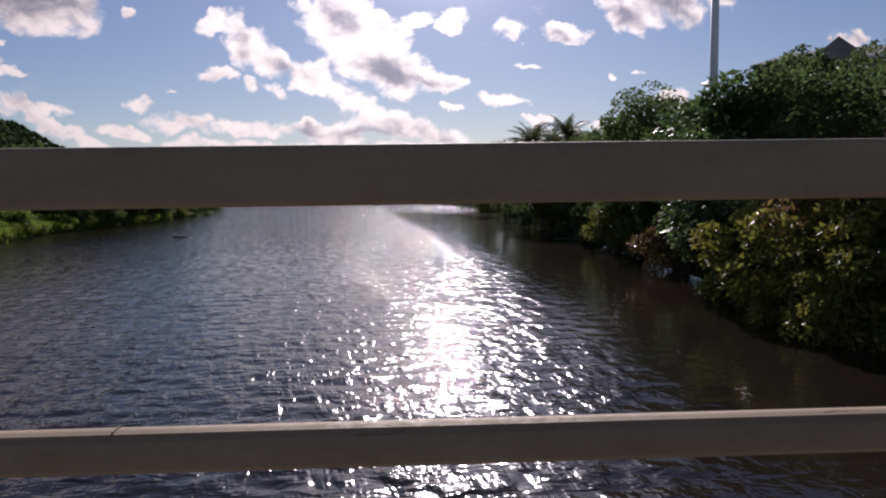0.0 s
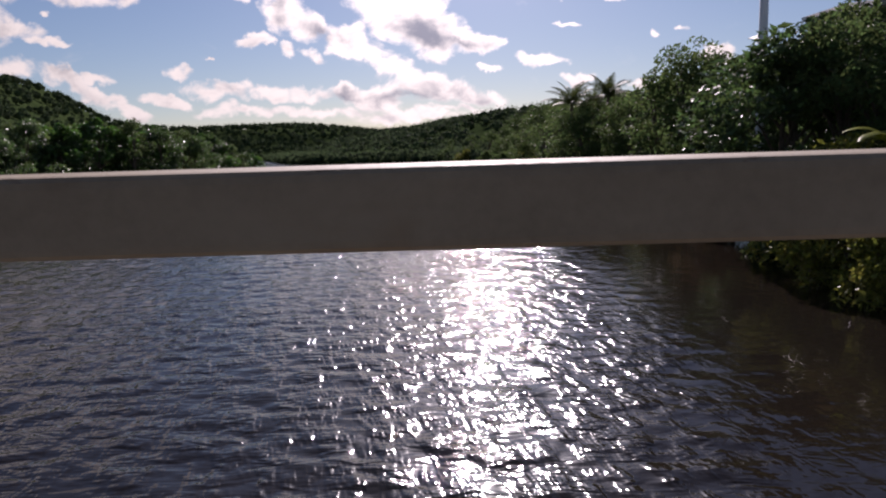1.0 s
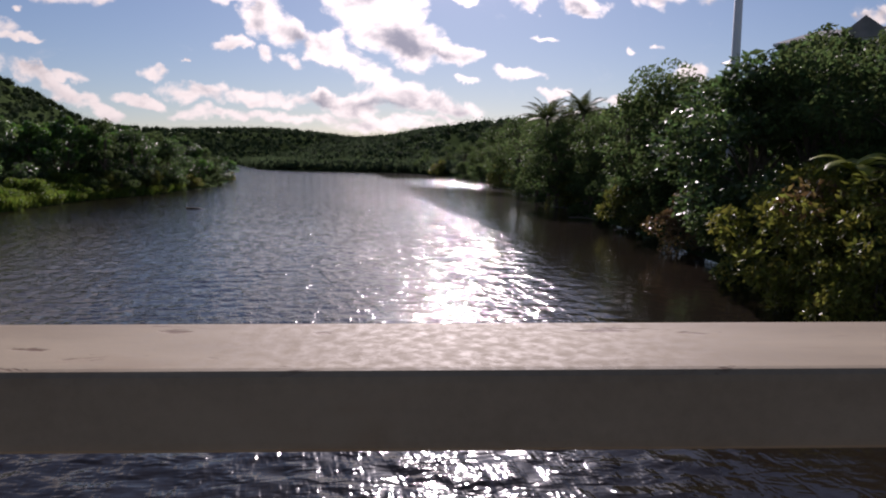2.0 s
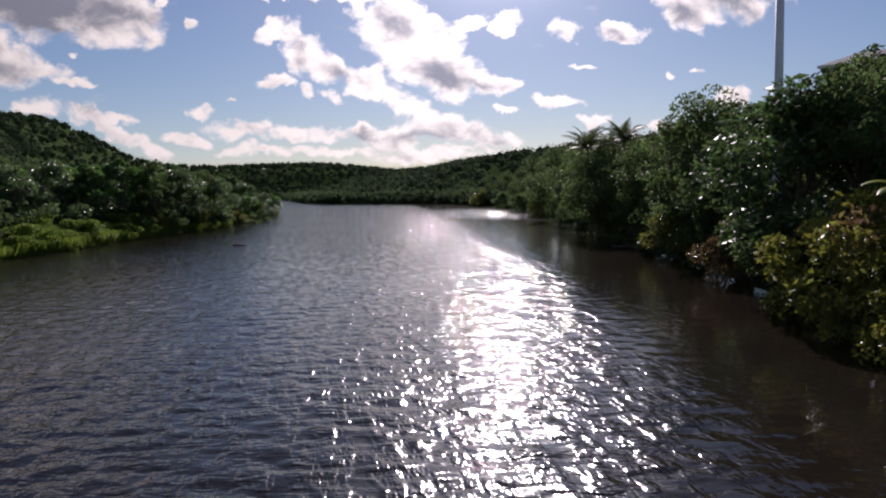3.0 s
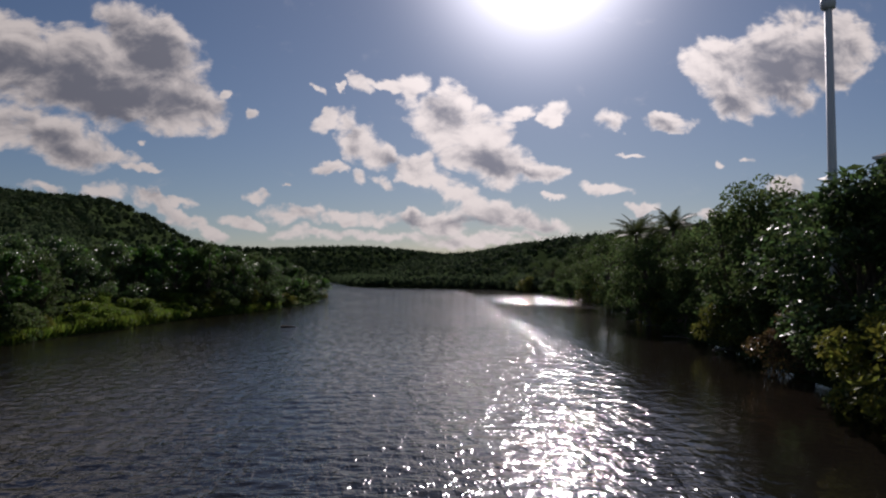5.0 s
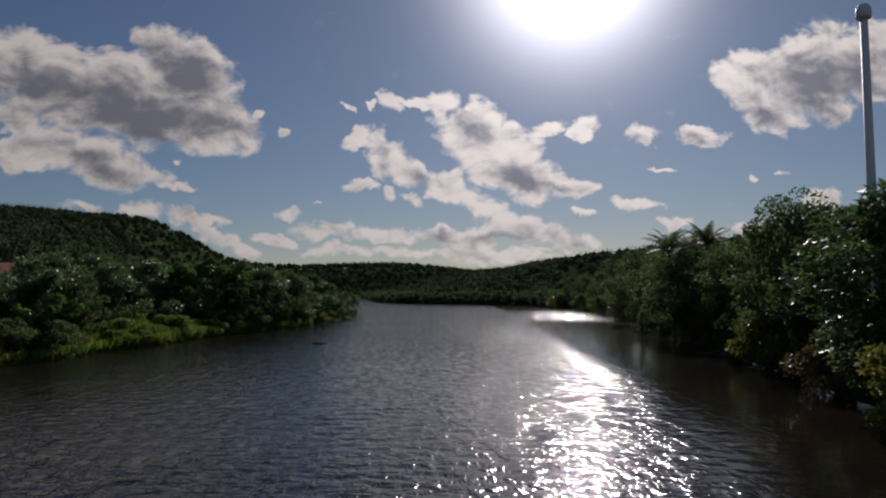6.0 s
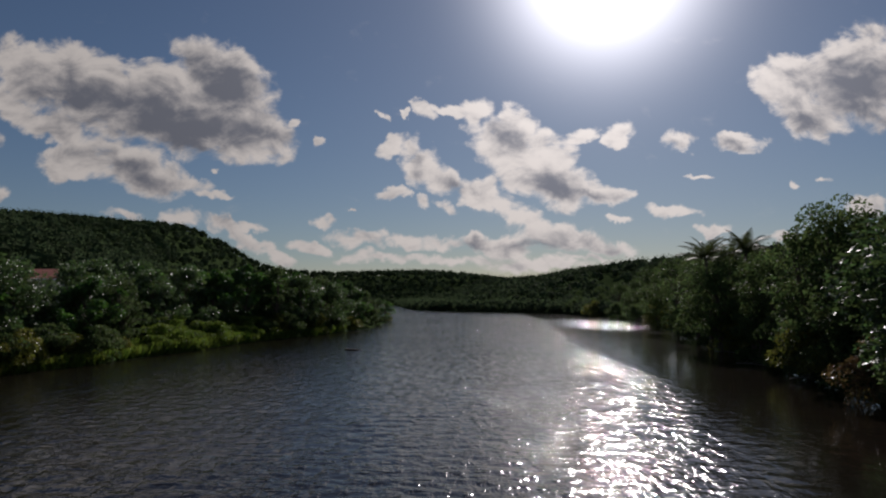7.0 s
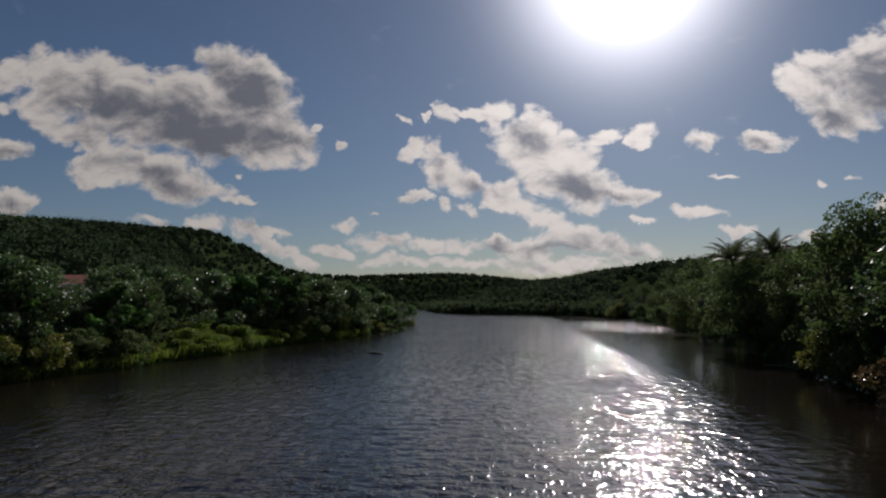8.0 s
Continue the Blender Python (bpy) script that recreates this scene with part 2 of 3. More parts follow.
def water_material():
    m, k = material("river_water")
    p = place_of(k)
    xyz = k.n("ShaderNodeSeparateXYZ")
    k.link(p, xyz.inputs[0])
    # the lee of the right bank lies calm
    edge = k.math("MINIMUM", k.math("ADD", k.math("MULTIPLY", xyz.outputs[1], 0.27), 6.0),
                  k.math("ADD", k.math("MULTIPLY", xyz.outputs[1], 0.10), 13.6))
    lee = k.math("ADD", k.math("SUBTRACT", xyz.outputs[0], edge),
                 k.math("MULTIPLY", k.math("SUBTRACT", k.noise(p, 0.09, 2.0), 0.5), 5.0))
    calm = k.ramp(lee, -2.2, 1.4)
    # a breeze reaches the water again farther up
    gust = k.n("ShaderNodeMapping", vector_type="TEXTURE")
    gust.inputs["Location"].default_value = (43, 165, 0)
    gust.inputs["Scale"].default_value = (20, 46, 1)
    k.link(p, gust.inputs["Vector"])
    puff = k.n("ShaderNodeTexGradient", gradient_type="SPHERICAL")
    k.link(gust.outputs[0], puff.inputs[0])
    calm = k.math("MULTIPLY", calm, k.ramp(puff.outputs["Fac"], 0.1, 0.5, 1.0, 0.0))
    gusts = k.ramp(k.noise(p, 0.035, 3.0, 0.6), 0.3, 0.7, 0.75, 1.2)
    # short wave groups, drawn out along the wind
    drawn = k.n("ShaderNodeMapping")
    drawn.inputs["Scale"].default_value = (1.5, 0.42, 1)
    k.link(p, drawn.inputs["Vector"])
    groups = k.ramp(k.noise(drawn.outputs[0], 1.0, 3.0, 0.6), 0.40, 0.64, 0.55, 1.45)
    gusts = k.math("MULTIPLY", gusts, groups)
    # open water farther up takes more wind
    reach = k.ramp(xyz.outputs[1], 35.0, 110.0, 1.0, 1.45)
    size = k.math("MULTIPLY", k.mix(calm, reach, 0.22, "FLOAT"), gusts)
    heading = k.n("ShaderNodeMapping")
    heading.inputs["Rotation"].default_value = (0, 0, 0.2)
    k.link(p, heading.inputs["Vector"])
    squash = k.n("ShaderNodeMapping")
    squash.inputs["Scale"].default_value = (0.62, 1.25, 1.0)
    k.link(heading.outputs[0], squash.inputs["Vector"])
    v = squash.outputs[0]
    h = k.math("ADD", k.math("MULTIPLY", k.noise(v, 2.4, 1.0, 0.5, 0.5), 0.057),
               k.math("MULTIPLY", k.noise(v, 7.5, 0.0, 0.5), 0.0095))
    n = k.bump(k.math("MULTIPLY", h, size), 1.0, 1.0)
    mud = k.mix(k.noise(p, 0.08, 3.0), rgb(0.008, 0.0075, 0.007), rgb(0.016, 0.011, 0.007))
    finish(k, principled(k, mud, 0.065, n, 0.0, 1.33))
    return m


def leaf_material(name, dark, light, gloss=0.45, through=0.42, vary=0.25, shine=0.25, patchy=0.6):
    m, k = material(name)
    p = place_of(k)
    isl = k.n("ShaderNodeNewGeometry").outputs["Random Per Island"]
    tone = k.mix(k.ramp(k.noise(p, 0.6, 3.0), 0.3, 0.7), rgb(*dark), rgb(*light))
    hue = k.n("ShaderNodeHueSaturation")
    k.link(tone, hue.inputs["Color"])
    k.link(k.math("ADD", 0.5 - vary * 0.1, k.math("MULTIPLY", isl, vary * 0.2)), hue.inputs["Hue"])
    rnd = k.n("ShaderNodeObjectInfo").outputs["Random"]
    k.link(k.math("ADD", 0.55, k.math("ADD", k.math("MULTIPLY", isl, patchy), k.math("MULTIPLY", rnd, 0.35))), hue.inputs["Value"])
    face = principled(k, hue.outputs[0], gloss, spec=shine)
    thin = k.n("ShaderNodeBsdfTranslucent")
    k.link(hue.outputs[0], thin.inputs[0])
    both = k.n("ShaderNodeMixShader")
    both.inputs[0].default_value = through
    k.link(face, both.inputs[1])
    k.link(thin.outputs[0], both.inputs[2])
    finish(k, both.outputs[0])
    return m


def grained(name, a, b, scale, rough, bump=0.01, streak=(1, 1, 1), metallic=0.0, spots=None, spec=0.5):
    m, k = material(name)
    mp = k.n("ShaderNodeMapping")
    mp.inputs["Scale"].default_value = streak
    k.link(place_of(k), mp.inputs["Vector"])
    v = mp.outputs[0]
    big, fine = k.noise(v, scale, 4.0), k.noise(v, scale * 14, 5.0, 0.65)
    f = k.math("ADD", k.math("MULTIPLY", big, 0.65), k.math("MULTIPLY", fine, 0.35))
    c = k.mix(k.ramp(f, 0.32, 0.68), rgb(*a), rgb(*b))
    if spots:
        c = k.mix(k.ramp(k.noise(v, scale * 3.3, 5.0, 0.6, 0.6), 0.67, 0.73), c, rgb(*spots))
    r = k.ramp(fine, 0.3, 0.7, max(rough - 0.12, 0.02), min(rough + 0.1, 1.0))
    finish(k, principled(k, c, r, k.bump(fine, 0.6, bump), metallic, 1.45, spec))
    return m


def rail_paint():
    """Chalky cream paint with grime, scuffs and rust blotches."""
    m, k = material("weathered_cream_paint")
    p = place_of(k)
    along = k.n("ShaderNodeMapping")
    along.inputs["Scale"].default_value = (0.45, 1.6, 1.6)
    k.link(p, along.inputs["Vector"])
    v = along.outputs[0]
    fine = k.noise(p, 60.0, 5.0, 0.65)
    grime = k.math("ADD", k.math("MULTIPLY", k.noise(v, 5.0, 4.0), 0.7), k.math("MULTIPLY", fine, 0.3))
    c = k.mix(k.ramp(grime, 0.34, 0.66), rgb(0.175, 0.142, 0.098), rgb(0.245, 0.205, 0.145))
    rust = k.noise(v, 13.0, 5.0, 0.6, 0.7)
    # water stands on the upper face and rusts it
    normal = k.n("ShaderNodeSeparateXYZ")
    k.link(k.n("ShaderNodeTexCoord").outputs["Normal"], normal.inputs[0])
    upper = k.ramp(normal.outputs[2], 0.5, 0.9)
    c = k.mix(k.math("MULTIPLY", k.ramp(rust, 0.62, 0.67), upper), c, rgb(0.085, 0.048, 0.028))
    c = k.mix(k.math("MULTIPLY", k.ramp(k.noise(v, 6.0, 3.0, 0.5, 0.4), 0.60, 0.72), 0.55), c, rgb(0.17, 0.115, 0.065))
    height = k.math("SUBTRACT", k.math("MULTIPLY", fine, 0.6), k.math("MULTIPLY", k.ramp(rust, 0.62, 0.67), upper))
    finish(k, principled(k, c, k.ramp(fine, 0.3, 0.7, 0.62, 0.82), k.bump(height, 0.5, 0.0012), spec=0.15))
    return m


def earth_material():
    m, k = material("wooded_earth")
    p = place_of(k)
    f = k.math("ADD", k.math("MULTIPLY", k.noise(p, 0.03, 4.0), 0.6), k.math("MULTIPLY", k.noise(p, 0.4, 4.0), 0.4))
    d = k.n("ShaderNodeBsdfDiffuse")
    k.link(k.mix(k.ramp(f, 0.35, 0.65), rgb(0.030, 0.046, 0.018), rgb(0.040, 0.058, 0.022)), d.inputs["Color"])
    finish(k, d.outputs[0])
    return m


WATER = water_material()
EARTH = earth_material()
PAINT = rail_paint()
CONCRETE = grained("bridge_concrete", (0.19, 0.165, 0.14), (0.27, 0.24, 0.205), 1.2, 0.85, 0.004)
RUST = grained("rusty_steel", (0.07, 0.045, 0.03), (0.13, 0.08, 0.05), 30.0, 0.85, 0.001)
ASPHALT = grained("asphalt", (0.04, 0.04, 0.04), (0.07, 0.07, 0.07), 2.0, 0.85, 0.006)
BARK = grained("bark", (0.06, 0.045, 0.03), (0.14, 0.11, 0.08), 2.0, 0.9, 0.03, (4, 4, 1))
GALVANISED = grained("painted_steel", (0.60, 0.62, 0.65), (0.70, 0.72, 0.74), 1.2, 0.6, 0.001, (1, 1, 0.2))
PLASTER = grained("house_plaster", (0.20, 0.185, 0.165), (0.30, 0.275, 0.245), 0.6, 0.85, 0.01)
ROOF_GREY = grained("grey_roofing", (0.16, 0.16, 0.16), (0.25, 0.24, 0.23), 0.8, 0.7, 0.02)
ROOF_RED = grained("red_roofing", (0.30, 0.09, 0.06), (0.42, 0.15, 0.10), 0.8, 0.6, 0.02)
PANE = grained("window_glass", (0.02, 0.025, 0.03), (0.03, 0.035, 0.04), 0.5, 0.08, 0.0005)
TREE_LEAVES = leaf_material("tree_leaves", (0.052, 0.084, 0.028), (0.090, 0.126, 0.042), 0.6, 0.5, 0.25, 0.12)
OLIVE_LEAVES = leaf_material("olive_leaves", (0.046, 0.112, 0.018), (0.086, 0.175, 0.030), 0.38, 0.5, 0.25, 1.0)
GLOSSY_LEAVES = leaf_material("glossy_leaves", (0.048, 0.088, 0.026), (0.084, 0.132, 0.040), 0.42, 0.45, 0.25, 0.9)
SHRUB_LEAVES = leaf_material("shrub_leaves", (0.10, 0.115, 0.018), (0.18, 0.18, 0.035), 0.35, 0.4)
RUSSET_LEAVES = leaf_material("russet_leaves", (0.13, 0.080, 0.038), (0.18, 0.125, 0.045), 0.4, 0.35)
PALM_LEAVES = leaf_material("palm_leaves", (0.050, 0.065, 0.022), (0.080, 0.100, 0.035), 0.6, 0.3, 0.25, 0.12)
GRASS = leaf_material("bank_grass", (0.085, 0.140, 0.018), (0.145, 0.190, 0.030), 0.6, 0.5)
FAR_LEAVES = leaf_material("far_woods", (0.060, 0.092, 0.044), (0.085, 0.120, 0.056), 0.95, 0.45, 0.15, 0.02, 0.25)


# ---------------------------------------------------------------- building helpers
def mesh_of(name, verts, faces, mat, smooth=False):
    me = bpy.data.meshes.new(name)
    me.from_pydata(verts if isinstance(verts, list) else verts.tolist(), [], faces if isinstance(faces, list) else faces.tolist())
    me.materials.append(mat)
    if smooth:
        me.shade_smooth()
    me.update()
    return me


def part(name, source, mat, parent=None, label="", smooth=False):
    """Links a bmesh or a mesh as one object, under a thing where one is given."""
    if isinstance(source, bmesh.types.BMesh):
        me = bpy.data.meshes.new(name)
        source.to_mesh(me)
        source.free()
        me.materials.append(mat)
        if smooth:
            me.shade_smooth()
    else:
        me = source
    ob = new(name, me)
    if parent is not None:
        ob.parent = parent
    return tagged(ob, label)


def box(bm, x0, x1, y0, y1, z0, z1, bevel=0.0, segments=2):
    made = bmesh.ops.create_cube(bm, size=1.0)["verts"]
    for v in made:
        v.co = Vector((x0 + (v.co.x + 0.5) * (x1 - x0), y0 + (v.co.y + 0.5) * (y1 - y0), z0 + (v.co.z + 0.5) * (z1 - z0)))
    if bevel:
        edges = {e for v in made for e in v.link_edges}
        bmesh.ops.bevel(bm, geom=list(edges), offset=bevel, segments=segments, affect="EDGES", profile=0.6)
    return bm


def tube(verts, faces, points, radii, sides=8):
    """Adds a tapered tube along points to the lists."""
    base = len(verts)
    for i, (p, r) in enumerate(zip(points, radii)):
        a = points[min(i + 1, len(points) - 1)] - points[max(i - 1, 0)]
        q = a.to_track_quat("Z", "Y")
        for s in range(sides):
            t = 2 * math.pi * s / sides
            verts.append(tuple(p + q @ Vector((r * math.cos(t), r * math.sin(t), 0))))
    for i in range(len(points) - 1):
        for s in range(sides):
            a, b = base + i * sides + s, base + i * sides + (s + 1) % sides
            faces.append((a, b, b + sides, a + sides))
    faces.append(tuple(base + (len(points) - 1) * sides + s for s in range(sides)))


# ---------------------------------------------------------------- land and water
RIVER = np.array([(24, -140), (22, 12), (25, 33), (30, 54), (33, 70), (42, 105), (50, 150), (56, 205), (53, 262), (28, 300),
                  (5, 335), (-3, 362), (-15, 500), (-25, 600), (-62, 610), (-64, 500), (-45, 350), (-12, 225), (-8, 195),
                  (-10, 152), (-18, 124), (-24.6, 108), (-28, 90), (-33, 70), (-38, 58), (-58, 36), (-62, -140)], float)


def shore_distance(x, y):
    """Metres from the shoreline: above 0 on land, below 0 on the river."""
    best, inside = np.full(x.shape, 1e9), np.zeros(x.shape, bool)
    for (ax, ay), (bx, by) in zip(RIVER, np.roll(RIVER, -1, 0)):
        dx, dy = bx - ax, by - ay
        t = np.clip(((x - ax) * dx + (y - ay) * dy) / (dx * dx + dy * dy), 0, 1)
        best = np.minimum(best, np.hypot(x - ax - t * dx, y - ay - t * dy))
        cross = (ay > y) != (by > y)
        with np.errstate(divide="ignore", invalid="ignore"):
            inside ^= cross & (x < (bx - ax) * (y - ay) / (by - ay if by != ay else 1e-9) + ax)
    return np.where(inside, -best, best)


def sigmoid(a):
    return 1 / (1 + np.exp(-a))


def smooth_step(a):
    a = np.clip(a, 0, 1)
    return a * a * (3 - 2 * a)


def land_height(x, y):
    s = shore_distance(x, y)
    r, az = np.hypot(x, y), np.degrees(np.arctan2(x, y))
    rise = (0.036 + 0.066 * sigmoid((-14.7 - az) / 1.4) + 0.0002 * np.clip(-18 - az, 0, 16) - 0.010 * np.exp(-((az - 8) / 4.5) ** 2)
            + 0.0015 * np.clip(az - 10, 0, 22) + 0.006 * np.clip(az - 34, 0, 12))
    rise = rise * (1 - 0.6 * smooth_step((np.abs(az) - 60) / 40))
    right = sigmoid((az - 13) / 2.5)
    left = sigmoid((-9 - az) / 2.5)
    reach = 110 + 45 * left
    ridge = 900 - 200 * left - 540 * right
    hill = (6.5 + rise * np.minimum(r, ridge)) * smooth_step((s - 12) / reach)
    canopy = np.where(r > 150, 7.0, 4.0) * smooth_step((s - 12) / reach)
    roll = 1.6 * np.sin(x * 0.021 + 1.3) * np.sin(y * 0.017) * smooth_step(s / 120)
    bank = 1.3 * smooth_step(s / 6) + 0.02 * np.clip(s, 0, 60)
    return np.where(s > 0, bank + np.maximum(hill - canopy, 0) + roll, np.maximum(-2.2, s * 0.35) - 0.02), s


def ground():
    rings = np.concatenate([[4.0], 12 * (900 / 12) ** np.linspace(0, 1, 390), 900 * 4.2 ** np.linspace(0.05, 1, 20)])
    turns = np.radians(np.concatenate([np.arange(-45, 54.01, 0.36), np.arange(59, 315, 5.0)]))
    rr, tt = np.meshgrid(rings, turns, indexing="ij")
    x, y = rr * np.sin(tt), rr * np.cos(tt)
    z, _ = land_height(x, y)
    n = len(turns)
    verts = np.stack([x.ravel(), y.ravel(), z.ravel()], 1).tolist() + [[0, 0, -2.2]]
    i, j = np.meshgrid(np.arange(len(rings) - 1), np.arange(n), indexing="ij")
    a, b = i * n + j, i * n + (j + 1) % n
    faces = np.stack([a, a + n, b + n, b], -1).reshape(-1, 4).tolist()
    faces += [[(k + 1) % n, len(verts) - 1, k] for k in range(n)]
    ob = new("ground", mesh_of("ground", verts, faces, EARTH, True))
    return tagged(ob, "dark wooded earth of the river banks and hills", "ground", kind="structure")


ground()


def ripple_size(x, y):
    """How high the waves stand: calm in the lee of the bank, a breeze farther up."""
    edge = np.minimum(6 + 0.27 * y, 13.6 + 0.10 * y)
    calm = smooth_step((x - edge + 1.5 + 1.5 * np.sin(y * 0.21 + 1) + np.sin(y * 0.09 + x * 0.13) + 0.5) / 4)
    puff = np.clip(1.25 - np.hypot((x - 43) / 17, (y - 165) / 38), 0, 1)
    return (1 - 0.86 * calm * (1 - puff)) * (0.85 + 0.3 * np.sin(x * 0.07 + 2) * np.sin(y * 0.043))


def water():
    g = np.random.default_rng(61)
    rings = np.concatenate([[2.0, 6.0], 10 * 1.0052 ** np.arange(710), [480, 600, 900, 1500]])
    turns = np.radians(np.concatenate([np.arange(-42, 48.01, 0.3), np.arange(54, 315, 6.0)]))
    rr, tt = np.meshgrid(rings, turns, indexing="ij")
    x, y = rr * np.sin(tt), rr * np.cos(tt)
    z = np.zeros_like(x)
    step = np.maximum(rr * 0.0052, 0.05)
    for _ in range(46):
        length = 0.5 * (3.4 ** g.random())
        heading = g.normal() * 0.48 + 0.2
        k = 2 * np.pi / length
        fade = smooth_step((length / step - 3.5) / 3) * smooth_step((190 - rr) / 90)
        bend = 0.9 * np.sin(x * 0.31 + 0.2 * y + 6 * g.random()) + 0.7 * np.sin(0.17 * y - 0.23 * x + 6 * g.random())
        z += fade * (0.0145 / k) * np.sin(k * (x * np.sin(heading) + y * np.cos(heading)) + bend + 6.28 * g.random())
    z *= ripple_size(x, y)
    n = len(turns)
    verts = np.stack([x.ravel(), y.ravel(), z.ravel()], 1).tolist() + [[0, 0, 0]]
    i, j = np.meshgrid(np.arange(len(rings) - 1), np.arange(n), indexing="ij")
    a, b = i * n + j, i * n + (j + 1) % n
    faces = np.stack([a, b, b + n, a + n], -1)[..., ::-1].reshape(-1, 4).tolist()
    faces += [[(q + 1) % n, len(verts) - 1, q] for q in range(n)]
    ob = new("water", mesh_of("water", verts, faces, WATER, True))
    tagged(ob, "rippled brown river glittering under the low sun", "river", kind="structure")


water()


def height_at(x, y):
    z, _ = land_height(np.array([float(x)]), np.array([float(y)]))
    return float(z[0])


# ---------------------------------------------------------------- bridge
def rail_beam(name, near, far, top, deep, parent, label, bevel):
    bm = bmesh.new()
    box(bm, -19, 19, near, far, top - deep, top, bevel, 3)
    return part(name, bm, PAINT, parent, label)


def bridge():
    deck = new("bridge_deck")
    deck.matrix_world = Matrix.Translation(OUT * RAIL_GAP) @ pose(0, 0, RAIL_TOP, 0, 0, RAIL_TURN)
    tagged(deck, "grey concrete bridge deck with a raised footway", "bridge", kind="structure")
    bm = bmesh.new()
    box(bm, -75, 45, -9.5, 0.45, -1.75, -1.12, 0.02)
    part("slab", bm, CONCRETE, deck)
    bm = bmesh.new()
    box(bm, -75, 45, -1.7, -0.12, -1.116, -1.0, 0.015)
    part("footway", bm, CONCRETE, deck)
    bm = bmesh.new()
    box(bm, -75, 45, -9.2, -1.75, -1.116, -1.09)
    part("roadway", bm, ASPHALT, deck)
    railing = new("bridge_railing")
    railing.matrix_world = deck.matrix_world.copy()
    tagged(railing, "cream-painted steel bridge railing with a wide flat top rail", "railing")
    rail_beam("top_rail", 0, 0.20, 0, 0.082, railing, "wide flat scuffed top rail", 0.012)
    lower = rail_beam("lower_rail", 0.0, 0.05, -0.390, 0.060, railing, "narrow rounded lower rail", 0.022)
    for x in (-3.42, -0.42, 2.58):
        bm = bmesh.new()
        box(bm, x - 0.0015, x + 0.0015, 0.012, 0.040, -0.452, -0.3885)
        part("weld_seam", bm, RUST, lower, "thin rusty weld seam")
    rail_beam("bottom_rail", 0.0, 0.06, -0.73, 0.058, railing, "narrow rounded lower rail", 0.022)
    for x in (-18.0, -15.6, -13.2, -10.8, -8.4, -6.0, -3.6, -1.35, 1.35, 3.6, 6.0, 8.4, 10.8, 13.2, 15.6, 18.0):
        bm = bmesh.new()
        box(bm, x - 0.04, x + 0.04, 0.061, 0.131, -1.12, -0.083, 0.006)
        part("post", bm, PAINT, railing)


bridge()


# ---------------------------------------------------------------- trees
def leaves(rng, centres, spread, count, size, droop=0.25, flat=0.0):
    """Folded leaves strewn over clumps, a share of them broad and level: arrays of vertices and faces."""
    pick = rng.integers(0, len(centres), count)
    d = rng.normal(size=(count, 3))
    d /= np.linalg.norm(d, axis=1)[:, None]
    reach = spread[pick][:, None] * (0.55 + 0.5 * rng.random((count, 1)) ** 0.6)
    p = centres[pick] + d * reach * np.array([1, 1, 0.75])
    along = d * 0.6 + rng.normal(size=(count, 3)) * 0.7
    along[:, 2] -= droop
    level = (rng.random(count) < flat)[:, None]
    along[:, 2:] = np.where(level, 0.35 * along[:, 2:], along[:, 2:])
    along /= np.linalg.norm(along, axis=1)[:, None]
    tilt = rng.normal(size=(count, 3))
    side = np.cross(along, np.where(level, np.array([0, 0, 1.0]) + 0.65 * tilt, tilt))
    side /= np.linalg.norm(side, axis=1)[:, None] + 1e-9
    fold = np.cross(side, along)
    L = size * (0.6 + 0.8 * rng.random((count, 1))) * np.where(level, 2.1, 1.0)
    W = L * (0.32 + 0.2 * rng.random((count, 1)))
    quad = np.stack([p - along * L * 0.5, p + side * W * 0.5 + fold * W * 0.15, p + along * L * 0.5, p - side * W * 0.5 + fold * W * 0.15], 1)
    f = np.arange(count * 4).reshape(count, 4)
    return quad.reshape(-1, 3), f


Crown = namedtuple("Crown", "trunk crown height")


def broad_tree(seed, height, width, count, size, mat, low=0.25, lobes=26, flat=0.0):
    """Meshes of a broad tree: trunk with limbs, and a crown of leaves on clumps."""
    rng = np.random.default_rng(seed)
    centres, spread = [], []
    for i in range(lobes):
        u = rng.random()
        z = height * (low + (1 - low) * u) * 0.93
        ring = width * 0.5 * (math.sin(math.pi * min(0.97, 0.16 + 0.80 * u)) ** 0.7) * math.sqrt(rng.random()) * 0.95
        t = rng.random() * 2 * math.pi
        centres.append((ring * math.cos(t), ring * math.sin(t), z))
        spread.append(width * (0.10 + 0.10 * rng.random()))
    centres, spread = np.array(centres), np.array(spread)
    v, f = leaves(rng, centres, spread, count, size, flat=flat)
    tv, tf = [], []
    lean = Vector((rng.normal() * 0.05, rng.normal() * 0.05, 1))
    spine = [lean * (height * k) + Vector((math.sin(k * 7 + seed) * 0.12, math.cos(k * 5) * 0.1, -0.5 * (k == 0))) for k in (0, 0.15, 0.3, 0.45, 0.6, 0.75)]
    tube(tv, tf, spine, [height * r for r in (0.028, 0.022, 0.018, 0.014, 0.010, 0.005)], 9)
    for c in centres[::2]:
        c = Vector(c)
        start = lean * max(height * 0.12, c.z * 0.55)
        mid = start.lerp(c, 0.5) + Vector((0, 0, height * 0.03))
        tube(tv, tf, [start, mid, c], [height * 0.010, height * 0.006, height * 0.002], 5)
    return Crown(mesh_of("trunk", tv, tf, BARK, True), mesh_of("crown", v, f, mat), height)


